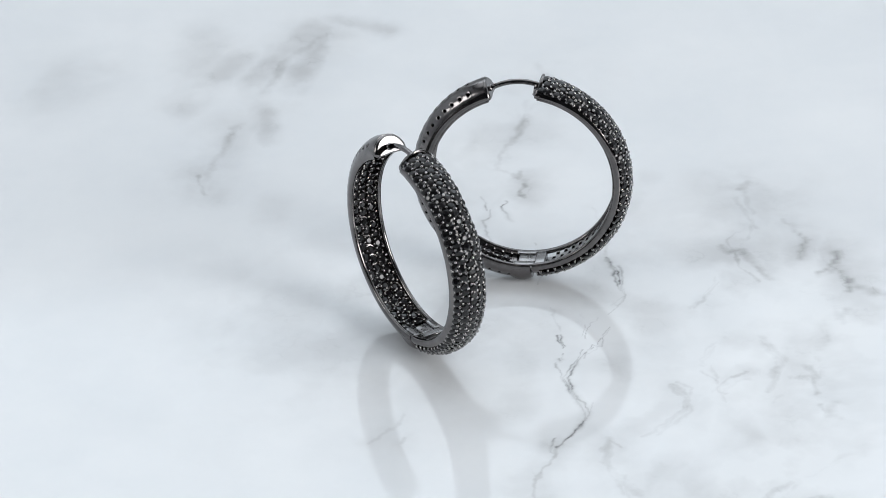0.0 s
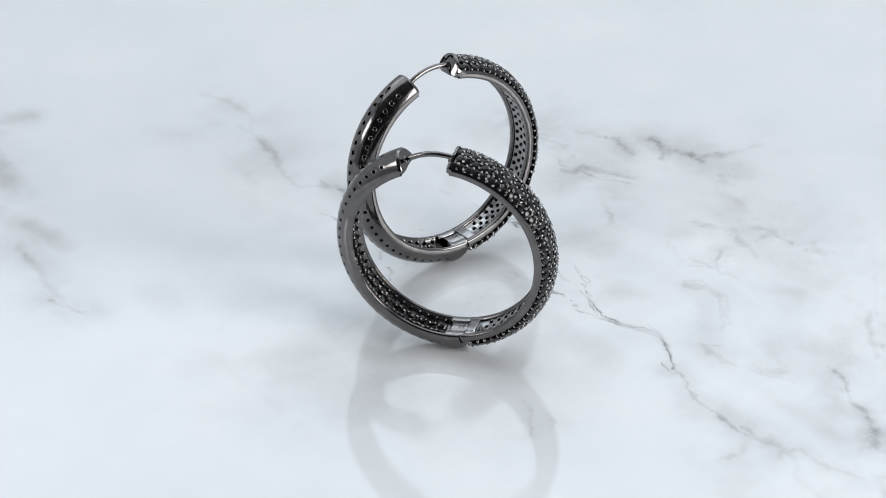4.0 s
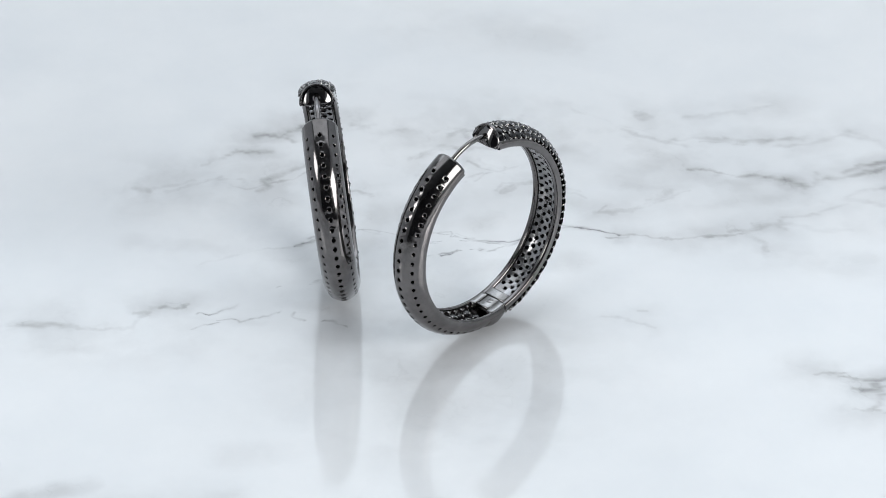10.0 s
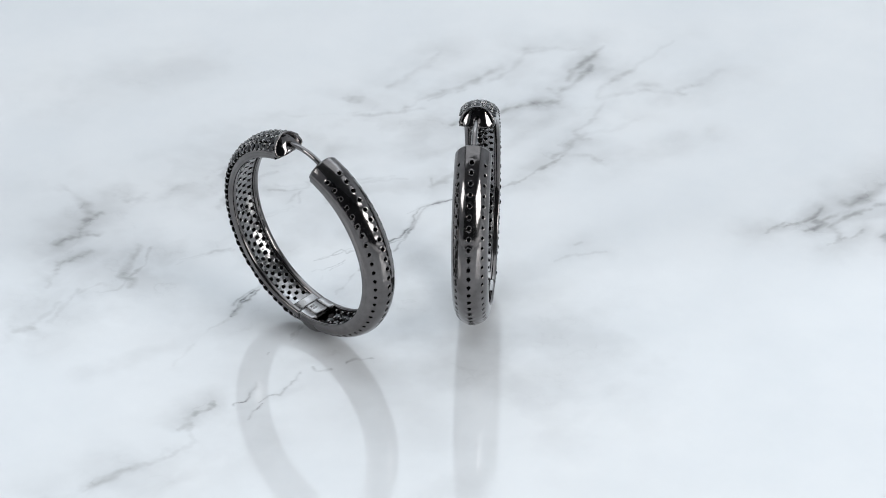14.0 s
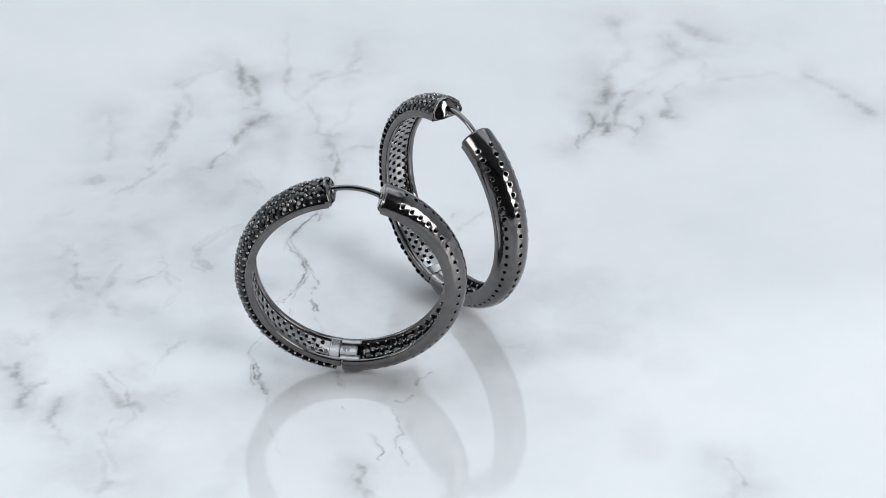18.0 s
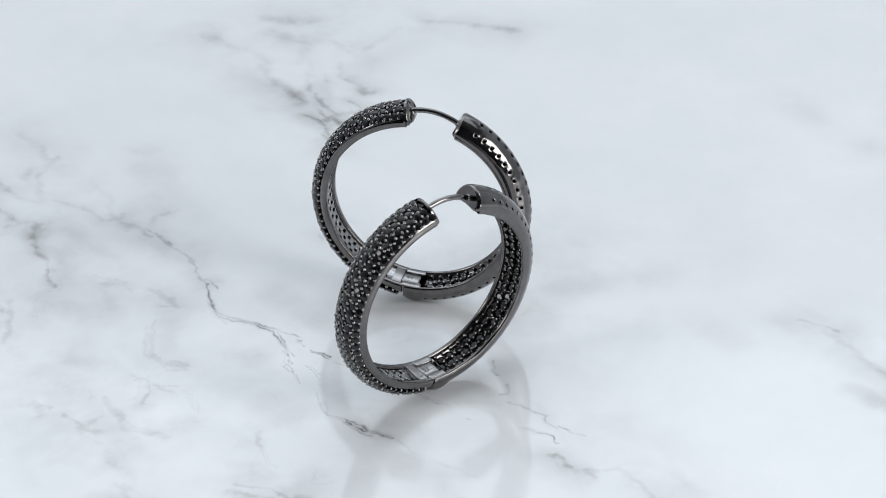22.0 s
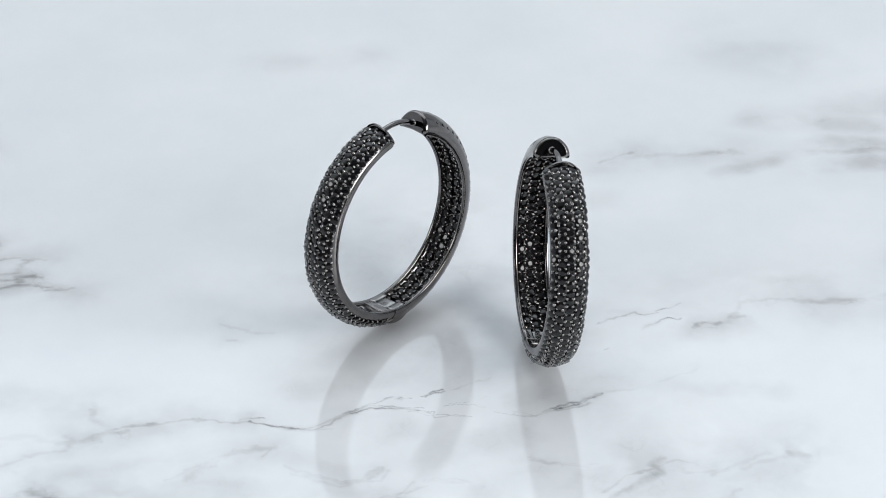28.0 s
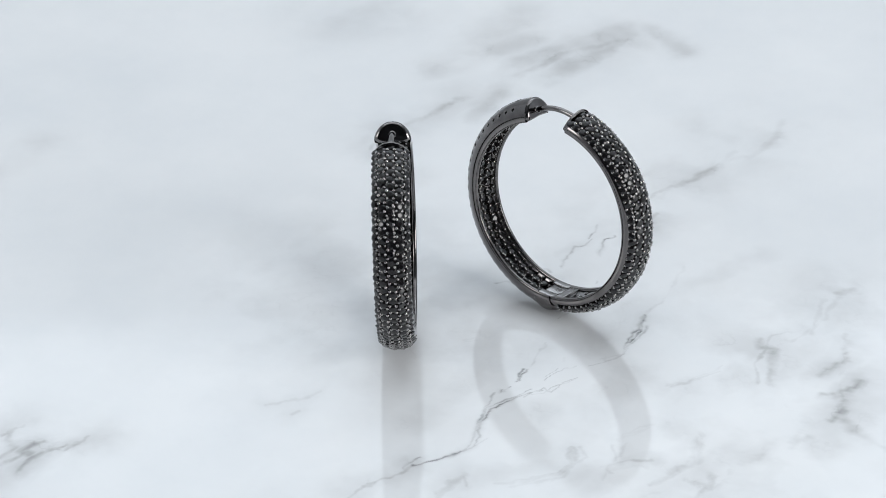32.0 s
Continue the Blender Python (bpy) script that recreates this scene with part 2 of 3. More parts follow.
stroke(0.28, 0.66, (21.8, -65.9), (17.5, -66.8))
stroke(0.42, 0.44, (31.8, -27.7), (33.6, -26.2), (35.0, -23.8), (35.1, -21.3), (35.5, -19.7), (33.9, -18.2))
stroke(0.70, 0.53, (43.8, -15.7), (42.1, -17.1), (40.3, -18.6), (39.4, -20.1), (40.7, -21.1))
stroke(0.51, 0.44, (39.5, -16.9), (38.8, -14.4))
stroke(0.42, 0.52, (37.8, -12.6), (38.7, -10.3), (40.5, -8.1))
stroke(0.56, 0.93, (56.8, -28.7), (54.6, -26.8), (54.1, -25.1))
stroke(0.49, 0.91, (54.1, -18.4), (55.7, -15.4), (54.8, -12.1))
stroke(0.49, 0.91, (54.5, -16.9), (52.3, -17.4))
stroke(0.42, 0.98, (50.2, -13.2), (48.1, -9.8), (47.2, -7.3))
stroke(0.42, 1.05, (56.8, -2.9), (56.5, -7.5), (55.3, -10.5))
stroke(0.56, 1.03, (60.9, -0.3), (59.7, -1.7))
stroke(0.49, 0.94, (61.8, 11.5), (60.2, 10.2), (62.1, 15.8))
stroke(0.55, 0.62, (41.9, 7.8), (41.1, 4.9), (39.8, 3.5), (37.3, 1.5))
stroke(0.49, 0.93, (50.1, 9.1), (48.5, 12.9), (46.9, 17.4), (44.8, 16.9), (44.1, 18.4))
stroke(0.42, 0.92, (56.1, 16.4), (56.4, 20.6), (55.6, 24.2), (54.8, 25.7))
stroke(0.42, 0.97, (47.7, 20.2), (48.8, 23.5), (49.6, 28.3), (48.8, 35.7), (51.1, 37.4))
stroke(0.29, 0.57, (43.0, -3.7), (42.6, -6.0), (41.3, -8.2))
vein(.55, 0.17, (20.0, -26.4), (19.1, -19.6), (18.4, -16.2), (19.4, -13.1), (21.4, -8.5))
vein(.6, 0.17, (17.8, -10.5), (17.9, -8.9))
vein(.5, 0.17, (17.9, -7.3), (18.1, -5.2))
vein(.55, 0.17, (27.9, 5.5), (27.0, 4.9), (25.7, 2.8))
vein(.6, 0.16, (27.9, 7.0), (27.2, 10.1), (26.8, 13.8), (26.3, 16.0))
vein(.6, 0.16, (15.3, 9.1), (15.3, 12.8), (15.8, 15.7))
stroke(0.33, 0.74, (13.9, 36.1), (14.8, 38.7), (14.3, 41.4))
vein(.6, 0.21, (11.6, 34.0), (10.6, 32.6), (11.2, 30.4), (11.9, 28.0))
vein(.65, 0.17, (9.3, 31.5), (8.7, 29.9), (8.6, 28.5), (7.5, 27.7), (8.0, 25.0), (8.1, 22.6))
vein(.65, 0.16, (7.4, 35.9), (8.4, 33.9), (8.3, 32.6), (8.4, 31.5))
vein(.5, 0.17, (7.7, 20.3), (6.5, 21.1), (5.0, 19.6))
vein(.6, 0.17, (4.2, 17.1), (3.3, 15.3), (1.8, 13.7))
stroke(0.59, 0.56, (14.5, 38.9), (13.7, 37.0), (14.4, 35.7))
stroke(0.56, 0.72, (13.9, 43.5), (13.6, 41.3))
stroke(0.31, 1.29, (12.2, 48.2), (12.6, 49.8))
stroke(0.31, 1.29, (14.4, 63.4), (15.7, 59.1))
vein(.4, 0.21, (15.7, 15.9), (15.4, 14.1), (15.7, 12.4))
stroke(0.49, 0.41, (26.1, 15.5), (26.9, 12.5), (27.3, 10.2))
stroke(0.29, 0.52, (24.9, 31.5), (26.3, 26.8), (26.8, 20.6), (26.1, 15.5))
stroke(0.59, 0.71, (54.6, 25.8), (55.6, 22.7), (56.8, 20.0), (54.9, 14.3))
stroke(0.70, 0.64, (61.1, 16.0), (61.1, 13.9), (59.9, 11.5), (57.8, 10.1))
stroke(0.56, 1.06, (72.3, 1.2), (66.4, 4.1), (63.2, 5.9))
stroke(0.70, 0.65, (61.9, 9.8), (63.1, 6.5), (62.4, 4.8))
stroke(0.38, 0.56, (57.9, 4.8), (55.8, 4.9), (54.3, 5.8))
stroke(0.47, 0.45, (48.5, 8.2), (46.5, 11.5), (46.3, 14.2), (45.9, 16.5))
stroke(0.42, 0.45, (45.9, 16.5), (45.0, 20.1), (47.5, 23.1))
stroke(0.49, 0.85, (49.8, 23.4), (48.2, 28.3), (47.7, 32.1))
stroke(0.70, 1.00, (49.6, 37.5), (48.4, 35.2))
stroke(0.64, 0.65, (59.4, 0.7), (59.1, -2.9))
stroke(0.52, 0.48, (42.0, 9.5), (40.5, 5.3), (39.9, 3.5))
stroke(0.56, 0.82, (28.3, -55.8), (26.4, -60.1), (26.3, -61.8))
stroke(0.59, 0.82, (23.7, -63.9), (22.2, -66.9))
stroke(0.56, 0.91, (23.7, -68.7), (23.2, -74.3), (24.0, -79.8))
stroke(0.42, 0.93, (35.8, -65.0), (34.8, -71.4), (36.4, -77.6), (33.1, -82.2), (27.8, -82.8))
stroke(0.36, 1.39, (13.7, -79.6), (8.0, -79.6), (6.0, -84.0), (4.9, -90.3))
stroke(0.56, 0.58, (40.0, -54.0), (39.4, -58.2), (37.4, -60.3))
stroke(0.56, 0.57, (31.8, -52.6), (29.7, -54.5))
stroke(0.42, 0.66, (42.2, -48.6), (39.0, -52.1))
vein(.45, 0.22, (27.8, 13.8), (28.3, 10.5), (27.8, 7.4), (28.1, 5.6), (26.7, 2.6), (26.0, 4.0))
vein(.8, 0.17, (17.3, -4.4), (18.1, -6.3))
vein(.7, 0.17, (17.8, -10.2), (18.0, -10.9))
vein(.3, 0.17, (22.0, -2.0), (21.4, -4.9))
vein(.35, 0.17, (25.6, -3.5), (23.8, -7.0), (23.6, -8.7), (22.4, -9.8))
stroke(0.65, 0.54, (42.2, 8.2), (40.9, 4.9), (38.2, 1.7))
stroke(0.34, 0.45, (41.1, 5.8), (41.9, 4.7))
stroke(0.34, 0.45, (40.2, 2.4), (41.3, 1.6))
stroke(0.38, 0.53, (42.5, -4.2), (42.3, -6.0))
stroke(0.42, 0.52, (40.2, -9.5), (37.8, -12.6), (38.1, -13.9))
stroke(0.52, 0.57, (37.6, -15.4), (39.2, -17.4), (40.7, -23.1))
stroke(0.42, 0.75, (41.0, -18.6), (38.4, -20.6))
stroke(0.45, 0.68, (33.3, -19.0), (34.9, -21.9), (34.4, -25.3), (31.9, -28.1), (30.9, -30.1))
stroke(0.49, 0.91, (47.0, -8.3), (47.8, -10.8), (49.7, -14.0), (47.7, -17.4))
stroke(0.59, 0.91, (53.5, -14.7), (54.0, -16.9), (53.9, -19.8), (54.2, -21.5))
stroke(0.70, 1.10, (59.6, -1.7), (60.0, -4.0))
stroke(0.42, 0.93, (56.0, -4.3), (57.0, -8.0), (55.8, -10.3))
stroke(0.64, 1.28, (56.2, -25.1), (54.9, -28.1))
stroke(0.39, 0.83, (23.5, -31.2), (23.3, -32.9))
stroke(0.42, 1.07, (22.5, -36.7), (24.6, -40.6), (26.7, -44.5))
stroke(0.42, 0.97, (28.2, -55.4), (28.2, -58.6), (24.0, -65.3))
stroke(0.52, 0.46, (23.5, -31.9), (24.7, -32.8))
stroke(0.42, 0.82, (22.6, -33.7), (23.0, -38.1), (25.1, -44.5))
stroke(0.42, 0.44, (32.9, -18.9), (33.6, -21.5), (34.7, -22.9), (33.7, -25.7), (30.2, -29.5), (28.2, -30.9))
stroke(0.29, 0.49, (-5.1, -23.8), (-7.3, -27.5), (-10.0, -30.1))
stroke(0.29, 0.44, (-5.3, -29.4), (-5.6, -30.2))
stroke(0.49, 0.95, (15.9, 61.9), (14.1, 55.5), (11.2, 49.5))
stroke(0.42, 1.22, (18.5, 79.9), (20.1, 74.3), (19.3, 67.3), (15.9, 61.9))
stroke(0.59, 0.71, (11.2, 49.5), (10.7, 44.5), (13.1, 42.3))
stroke(0.42, 1.17, (15.1, 58.0), (16.4, 61.6), (16.2, 66.7))
stroke(0.42, 1.43, (-27.5, 72.9), (-25.0, 83.5), (-19.0, 93.5))
stroke(0.39, 1.07, (-37.6, 42.0), (-36.3, 49.4), (-32.0, 61.7))
stroke(0.59, 0.55, (-38.5, 45.5), (-37.8, 42.3), (-36.3, 39.6))
smudge(0.38, 2.6, (-19.4, 95.1), (-23.3, 73.2))
smudge(0.30, 2.2, (-28.0, 66.4), (-26.9, 56.5))
smudge(0.18, 6.0, (-38.4, 93.5), (-38.7, 81.1))
smudge(0.28, 2.6, (-16.4, 98.8), (-7.1, 94.2))
smudge(0.21, 2.87, (-26.7, 88.4), (-29.1, 60.9))
stroke(0.42, 1.01, (-69.7, -70.8), (-73.1, -66.4), (-75.7, -60.1), (-77.4, -54.9))
smudge(0.15, 2.51, (-32.5, -15.6), (-29.7, 14.0), (-23.6, 22.1))
smudge(0.21, 2.52, (21.1, -80.9), (28.2, -43.1), (39.4, -20.1))
smudge(0.18, 2.42, (48.1, -60.1), (55.0, -20.2), (56.2, 6.2))
smudge(0.21, 2.60, (56.3, -9.6), (53.5, -27.1))
smudge(0.21, 2.28, (57.2, 13.0), (52.9, 0.8))
smudge(0.18, 1.65, (11.6, 37.3), (6.5, 25.0))
smudge(0.18, 2.66, (25.6, 20.8), (34.1, 40.3))
smudge(0.24, 3.29, (35.7, -72.4), (25.1, -51.9))
smudge(0.18, 3.56, (52.6, -45.8), (60.1, -17.5))
smudge(0.24, 3.11, (47.0, -3.2), (66.5, -2.2))
smudge(0.18, 2.57, (36.9, -2.3), (37.3, -23.6))
smudge(0.21, 2.55, (24.0, -33.1), (25.5, -50.6))
smudge(0.24, 2.81, (34.0, -54.3), (21.7, -68.3))
smudge(0.18, 2.74, (51.1, -17.4), (33.1, -20.9))
smudge(0.18, 3.12, (5.5, 49.0), (13.7, 69.2))
smudge(0.15, 2.60, (9.3, -61.6), (9.6, -44.7))
stroke(0.42, 0.73, (25.9, -47.3), (25.4, -42.8), (22.7, -38.6), (22.4, -34.6), (23.4, -32.2))
stroke(0.45, 0.55, (30.3, -30.3), (33.2, -27.9), (35.0, -25.6), (34.8, -23.0), (32.9, -19.4))
stroke(0.42, 0.84, (40.4, -22.8), (40.2, -20.6), (42.3, -18.2), (44.2, -17.6))
stroke(0.39, 0.54, (37.6, -14.0), (39.0, -11.9), (40.2, -9.5))
stroke(0.33, 0.63, (42.4, -5.9), (42.3, -3.7))
stroke(0.42, 0.69, (46.8, -20.3), (48.9, -16.5), (48.9, -12.2), (47.2, -8.7))
stroke(0.39, 0.82, (54.5, -21.4), (53.9, -18.3), (50.7, -17.3))
stroke(0.39, 0.96, (55.2, -28.5), (55.2, -26.8), (56.5, -24.7))
stroke(0.36, 0.63, (37.3, 1.3), (39.8, 4.1), (42.5, 8.0))
stroke(0.36, 0.99, (45.7, -47.1), (48.3, -44.2), (51.5, -41.0), (54.8, -38.2))
stroke(0.31, 1.03, (27.9, -56.6), (30.5, -54.7), (31.3, -52.7))
stroke(0.31, 0.83, (47.2, -24.9), (47.8, -22.8), (49.3, -21.1))
smudge(0.18, 4.55, (5.7, 71.4), (18.3, 52.7))
smudge(0.12, 3.72, (-25.5, 35.9), (-25.9, 16.4))
smudge(0.18, 2.87, (28.1, -48.9), (38.5, -20.1))
smudge(0.18, 2.94, (-40.3, -81.5), (-39.0, -69.3))
smudge(0.15, 3.86, (-89.8, -5.1), (-85.6, 15.1))
smudge(0.15, 3.59, (10.6, 69.2), (6.3, 38.3))
smudge(0.30, 11, (28.0, -58.0), (50.0, -36.0))
smudge(0.30, 11, (52.0, -26.0), (62.0, 6.0))
smudge(0.28, 9, (44.0, 8.0), (50.0, 34.0))
smudge(0.2, 9, (8.0, 40.0), (15.0, 62.0))
smudge(0.16, 9, (34.0, -22.0), (36.0, 14.0))
# stone haze, plus dimmer light at the middle put into the colour
smudge(0.21, 26, (-12.0, 0.0), (28.0, 6.0))
smudge(0.26, 5.1, (41.2, 13.2), (42.6, -7.2))
smudge(0.26, 4.4, (41.2, -21.7), (44.1, -32.9))
smudge(0.24, 4.2, (23.7, 9.4), (25.6, -13.6))
smudge(0.24, 4.7, (61.7, 18.5), (61.5, -2.2))
smudge(0.34, 3.4, (-20.0, 95.7), (-30.2, 75.6))
smudge(0.26, 3.9, (-32.5, 86.0), (-42.3, 68.5))
smudge(0.16, 8.0, (-59.6, 81.7), (-67.6, 74.1))
smudge(0.26, 3.5, (22.8, -47.8), (19.6, -65.0))
smudge(0.24, 3.8, (9.1, 17.8), (1.9, 6.2))
smudge(0.22, 3.3, (64.5, -25.4), (47.0, -51.4))
smudge(0.15, 9.0, (93.2, -20.0), (81.1, -42.8))
smudge(0.2, 4.0, (48.1, -21.2), (28.3, -7.4))
smudge(0.24, 4.5, (-3.3, -70.3), (5.3, -54.1))
smudge(0.24, 4.5, (25.1, -30.8), (37.9, -17.8))
smudge(0.24, 4.8, (39.5, -39.4), (58.2, -18.8))
smudge(0.2, 4.2, (10.8, -22.7), (13.4, -6.5))


def marble_tile():
    xs, ys = np.meshgrid(axis, axis)
    n = SIDE
    co = np.stack([xs, ys, np.zeros_like(xs)], -1).reshape(-1, 3)
    i = np.arange(n * n).reshape(n, n)
    quads = np.stack([i[:-1, :-1], i[:-1, 1:], i[1:, 1:], i[1:, :-1]], -1).reshape(-1, 4)
    rim = np.concatenate([i[0, :-1], i[:-1, -1], i[-1, :0:-1], i[:0:-1, 0]])
    low = co[rim] - (0, 0, 0.013)
    k = len(rim)
    base = n * n + np.arange(k)
    skirt = np.stack([rim, base, np.roll(base, -1), np.roll(rim, -1)], -1)[:, ::-1]
    me = bpy.data.meshes.new("marble_tile")
    co = np.concatenate([co, low])
    loops = np.concatenate([quads.ravel(), skirt.ravel(), base[::-1]])
    count = len(quads) + len(skirt)
    starts = np.append(np.arange(count) * 4, count * 4)
    me.vertices.add(len(co))
    me.loops.add(len(loops))
    me.polygons.add(count + 1)
    me.vertices.foreach_set("co", co.astype(np.float32).ravel())
    me.loops.foreach_set("vertex_index", loops.astype(np.int32))
    me.polygons.foreach_set("loop_start", starts.astype(np.int32))
    me.update(calc_edges=True)
    for name, grid in (("vein", VEIN), ("cloud", CLOUD)):
        at = me.attributes.new(name, "FLOAT", "POINT")
        at.data.foreach_set("value", np.append(np.clip(grid, 0, 1).ravel(), np.zeros(k)).astype(np.float32))
    me.materials.append(MARBLE)
    ob = new("marble_tile", me)
    return tagged(ob, "polished white marble tile with grey veins, slowly turning", "marble tile")


TILE = marble_tile()

# ---- the earrings ----
MM = 0.001
R_OUT, R_IN, HALF_W, SLIM = 16.65, 13.6, 2.74, 0.967
GAP, HINGE = 14.0, 180.0


def at(phi, r, y):
    """A place on the hoop: degrees from the gap's middle, radius and offset along the axis in millimetres."""
    a = radians(phi)
    return Vector((r * math.sin(a), y * SLIM, r * math.cos(a))) * MM


def dome(s, top):
    """Outer profile: s from -1 to 1 across the band gives the offset and the radius."""
    a = s * 1.32
    return HALF_W * math.sin(a) / math.sin(1.32), R_IN + 0.75 + (top - R_IN - 0.75) * (math.cos(a) - math.cos(1.32)) / (1 - math.cos(1.32))


def trough(s):
    """Inner profile: the sunk floor between the two lips."""
    y = 2.05 * s
    return y, 14.5 + 0.5 * (1 - s * s)


def shallow(s):
    """Inner profile of the pierced half, almost flush with the lips."""
    return 1.74 * s, R_IN + 0.40 + 0.3 * (1 - s * s)


def holed_sheet(bm, where, outward, phis, ss, is_hole, size, depth, flare=1.35):
    """A curved sheet of cells on the hoop; cells marked by is_hole carry a round pit."""
    cache = {}

    def v(i, j):
        if (i, j) not in cache:
            phi = phis[i // 2] if i % 2 == 0 else (phis[i // 2] + phis[i // 2 + 1]) / 2
            s = ss[j // 2] if j % 2 == 0 else (ss[j // 2] + ss[j // 2 + 1]) / 2
            y, r = where(s)
            cache[i, j] = bm.verts.new(at(phi, r, y))
        return cache[i, j]

    ring = [(0, 0), (1, 0), (2, 0), (2, 1), (2, 2), (1, 2), (0, 2), (0, 1)]
    for i in range(len(phis) - 1):
        for j in range(len(ss) - 1):
            edge = [v(2 * i + a, 2 * j + b) for a, b in ring]
            mid = v(2 * i + 1, 2 * j + 1)
            if not is_hole(i, j):
                for k in range(0, 8, 2):
                    bm.faces.new((edge[k], edge[(k + 1) % 8], mid, edge[k - 1]))
                continue
            c = mid.co
            normal = Vector((c.x, 0, c.z)).normalized() * outward
            u = (edge[3].co - edge[7].co).normalized()
            w = (edge[5].co - edge[1].co).normalized()
            n = u.cross(w)
            n = n if n.dot(normal) > 0 else -n
            rim, lip, low = [], [], []
            for k, (a, b) in enumerate(ring):
                d = (u * (a - 1) + w * (b - 1)).normalized() * size(j) * MM
                rim.append(bm.verts.new(c + d * flare))
                lip.append(bm.verts.new(c + d - n * 0.1 * MM))
                low.append(bm.verts.new(c + d * 0.9 - n * depth * MM))
            for k in range(8):
                q = (k + 1) % 8
                bm.faces.new((edge[k], edge[q], rim[q], rim[k]))
                bm.faces.new((rim[k], rim[q], lip[q], lip[k]))
                f = bm.faces.new((lip[k], lip[q], low[q], low[k]))
                for e in f.edges:
                    e.smooth = False
            bm.faces.new(low).material_index = 1
    bm.verts.index_update()


def sweep(bm, profile, phis):
    """A strip of the profile's points (offset, radius), carried along the hoop."""
    rows = [[bm.verts.new(at(p, r, y)) for y, r in profile] for p in phis]
    for a, b in zip(rows, rows[1:]):
        for k in range(len(profile) - 1):
            bm.faces.new((a[k], a[k + 1], b[k + 1], b[k]))


def span(a, b, n):
    return [a + (b - a) * k / n for k in range(n + 1)]


def lips(bm, phis, top, floor=trough):
    """The side walls, rounded lips and inner shoulders on both sides of the band."""
    y0, r0 = dome(1, top)
    w = floor(1)[0]
    for sign in (1, -1):
        pr = [(y0, r0), (2.73, R_IN + 0.35), (2.69, R_IN + 0.1), (2.58, R_IN), (w + 0.23, R_IN), (w + 0.12, R_IN + 0.05), (w + 0.04, R_IN + 0.2), floor(1)]
        sweep(bm, [(y * sign, r) for y, r in pr], phis)


def end_cap(bm, phi, top, grow, lean=0.0):
    """The D-shaped face that closes an end of the band, softly rounded at its rim."""
    outer = [dome(s, top) for s in span(-1, 1, 16)]
    half = [(2.70, R_IN + 0.52), (2.56, R_IN + 0.3), (2.3, R_IN + 0.13), (1.9, R_IN + 0.07)]
    inner = half + [(0, R_IN + 0.2)] + [(-y, r) for y, r in half[::-1]]
    loop = outer + inner
    cy, cr = 0, (top + R_IN) / 2
    rings = []
    for shrink, lift in ((1.0, 0.0), (0.985, 0.35), (0.95, 0.65), (0.88, 0.9), (0.80, 1.0)):
        rings.append([bm.verts.new(at(phi + grow * lift - (lean * (r - R_IN) if lift else 0), cr + (r - cr) * shrink, cy + (y - cy) * shrink)) for y, r in loop])
    for a, b in zip(rings, rings[1:]):
        for k in range(len(loop)):
            q = (k + 1) % len(loop)
            bm.faces.new((a[k], a[q], b[q], b[k]))
    f = bm.faces.new(rings[-1])
    for e in f.edges:
        e.smooth = False


def rimmed_cap(bm, phi, top):
    """A D-shaped end with a raised rim round a curved face that leans back from the wire's socket."""
    outer = [dome(s, top) for s in span(-1, 1, 20)]
    half = [(2.70, R_IN + 0.52), (2.56, R_IN + 0.3), (2.3, R_IN + 0.13), (1.5, R_IN + 0.08)]
    loop = outer + half + [(0, R_IN + 0.1)] + [(-y, r) for y, r in half[::-1]]
    mid = R_IN + 1.3
    rings = [[bm.verts.new(at(phi + 2.8, r, y)) for y, r in loop]]
    for shrink, lip in ((1.0, 0.0), (0.985, -0.3), (0.95, -0.45), (0.91, -0.35), (0.86, 0), (0.8, 0), (0.72, 0), (0.62, 0), (0.5, 0), (0.36, 0), (0.2, 0), (0.06, 0)):
        ring = []
        for y, r in loop:
            y, q = y * shrink, mid + (r - mid) * shrink
            face = max(-1.8, 2.1 * (q - R_IN) + 0.6 * y * y - 3.2)
            ring.append(bm.verts.new(at(phi + (face if shrink < 0.9 else lip + 0.7 * (q - R_IN)), q, y)))
        rings.append(ring)
    for a, b in zip(rings, rings[1:]):
        for k in range(len(loop)):
            q = (k + 1) % len(loop)
            bm.faces.new((a[k], a[q], b[q], b[k]))
    bm.faces.new(rings[-1])


def finish(bm):
    bmesh.ops.remove_doubles(bm, verts=bm.verts, dist=1e-6)
    bmesh.ops.recalc_face_normals(bm, faces=bm.faces)
    return bm


def stone_mesh():
    """A small round-cut stone with a flat table, crown and pavilion, facing +z."""
    bm = bmesh.new()
    levels = [(0.5, 0.2), (1.0, 0.0), (1.0, -0.06)]
    rows = [[bm.verts.new((q * math.cos(k * math.pi / 4 + 0.39 * (n == 0)), q * math.sin(k * math.pi / 4 + 0.39 * (n == 0)), z)) for k in range(8)] for n, (q, z) in enumerate(levels)]
    tip = bm.verts.new((0, 0, -0.8))
    bm.faces.new(rows[0])
    for k in range(8):
        q = (k + 1) % 8
        bm.faces.new((rows[0][k], rows[1][q], rows[0][q]))
        bm.faces.new((rows[0][k], rows[1][k], rows[1][q]))
        bm.faces.new((rows[1][k], rows[2][k], rows[2][q], rows[1][q]))
        bm.faces.new((rows[2][k], tip, rows[2][q]))
    bmesh.ops.recalc_face_normals(bm, faces=bm.faces)
    me = bpy.data.meshes.new("stone")
    bm.to_mesh(me)
    bm.free()
    me.materials.append(STONE)
    return me


STONE_MESH = stone_mesh()


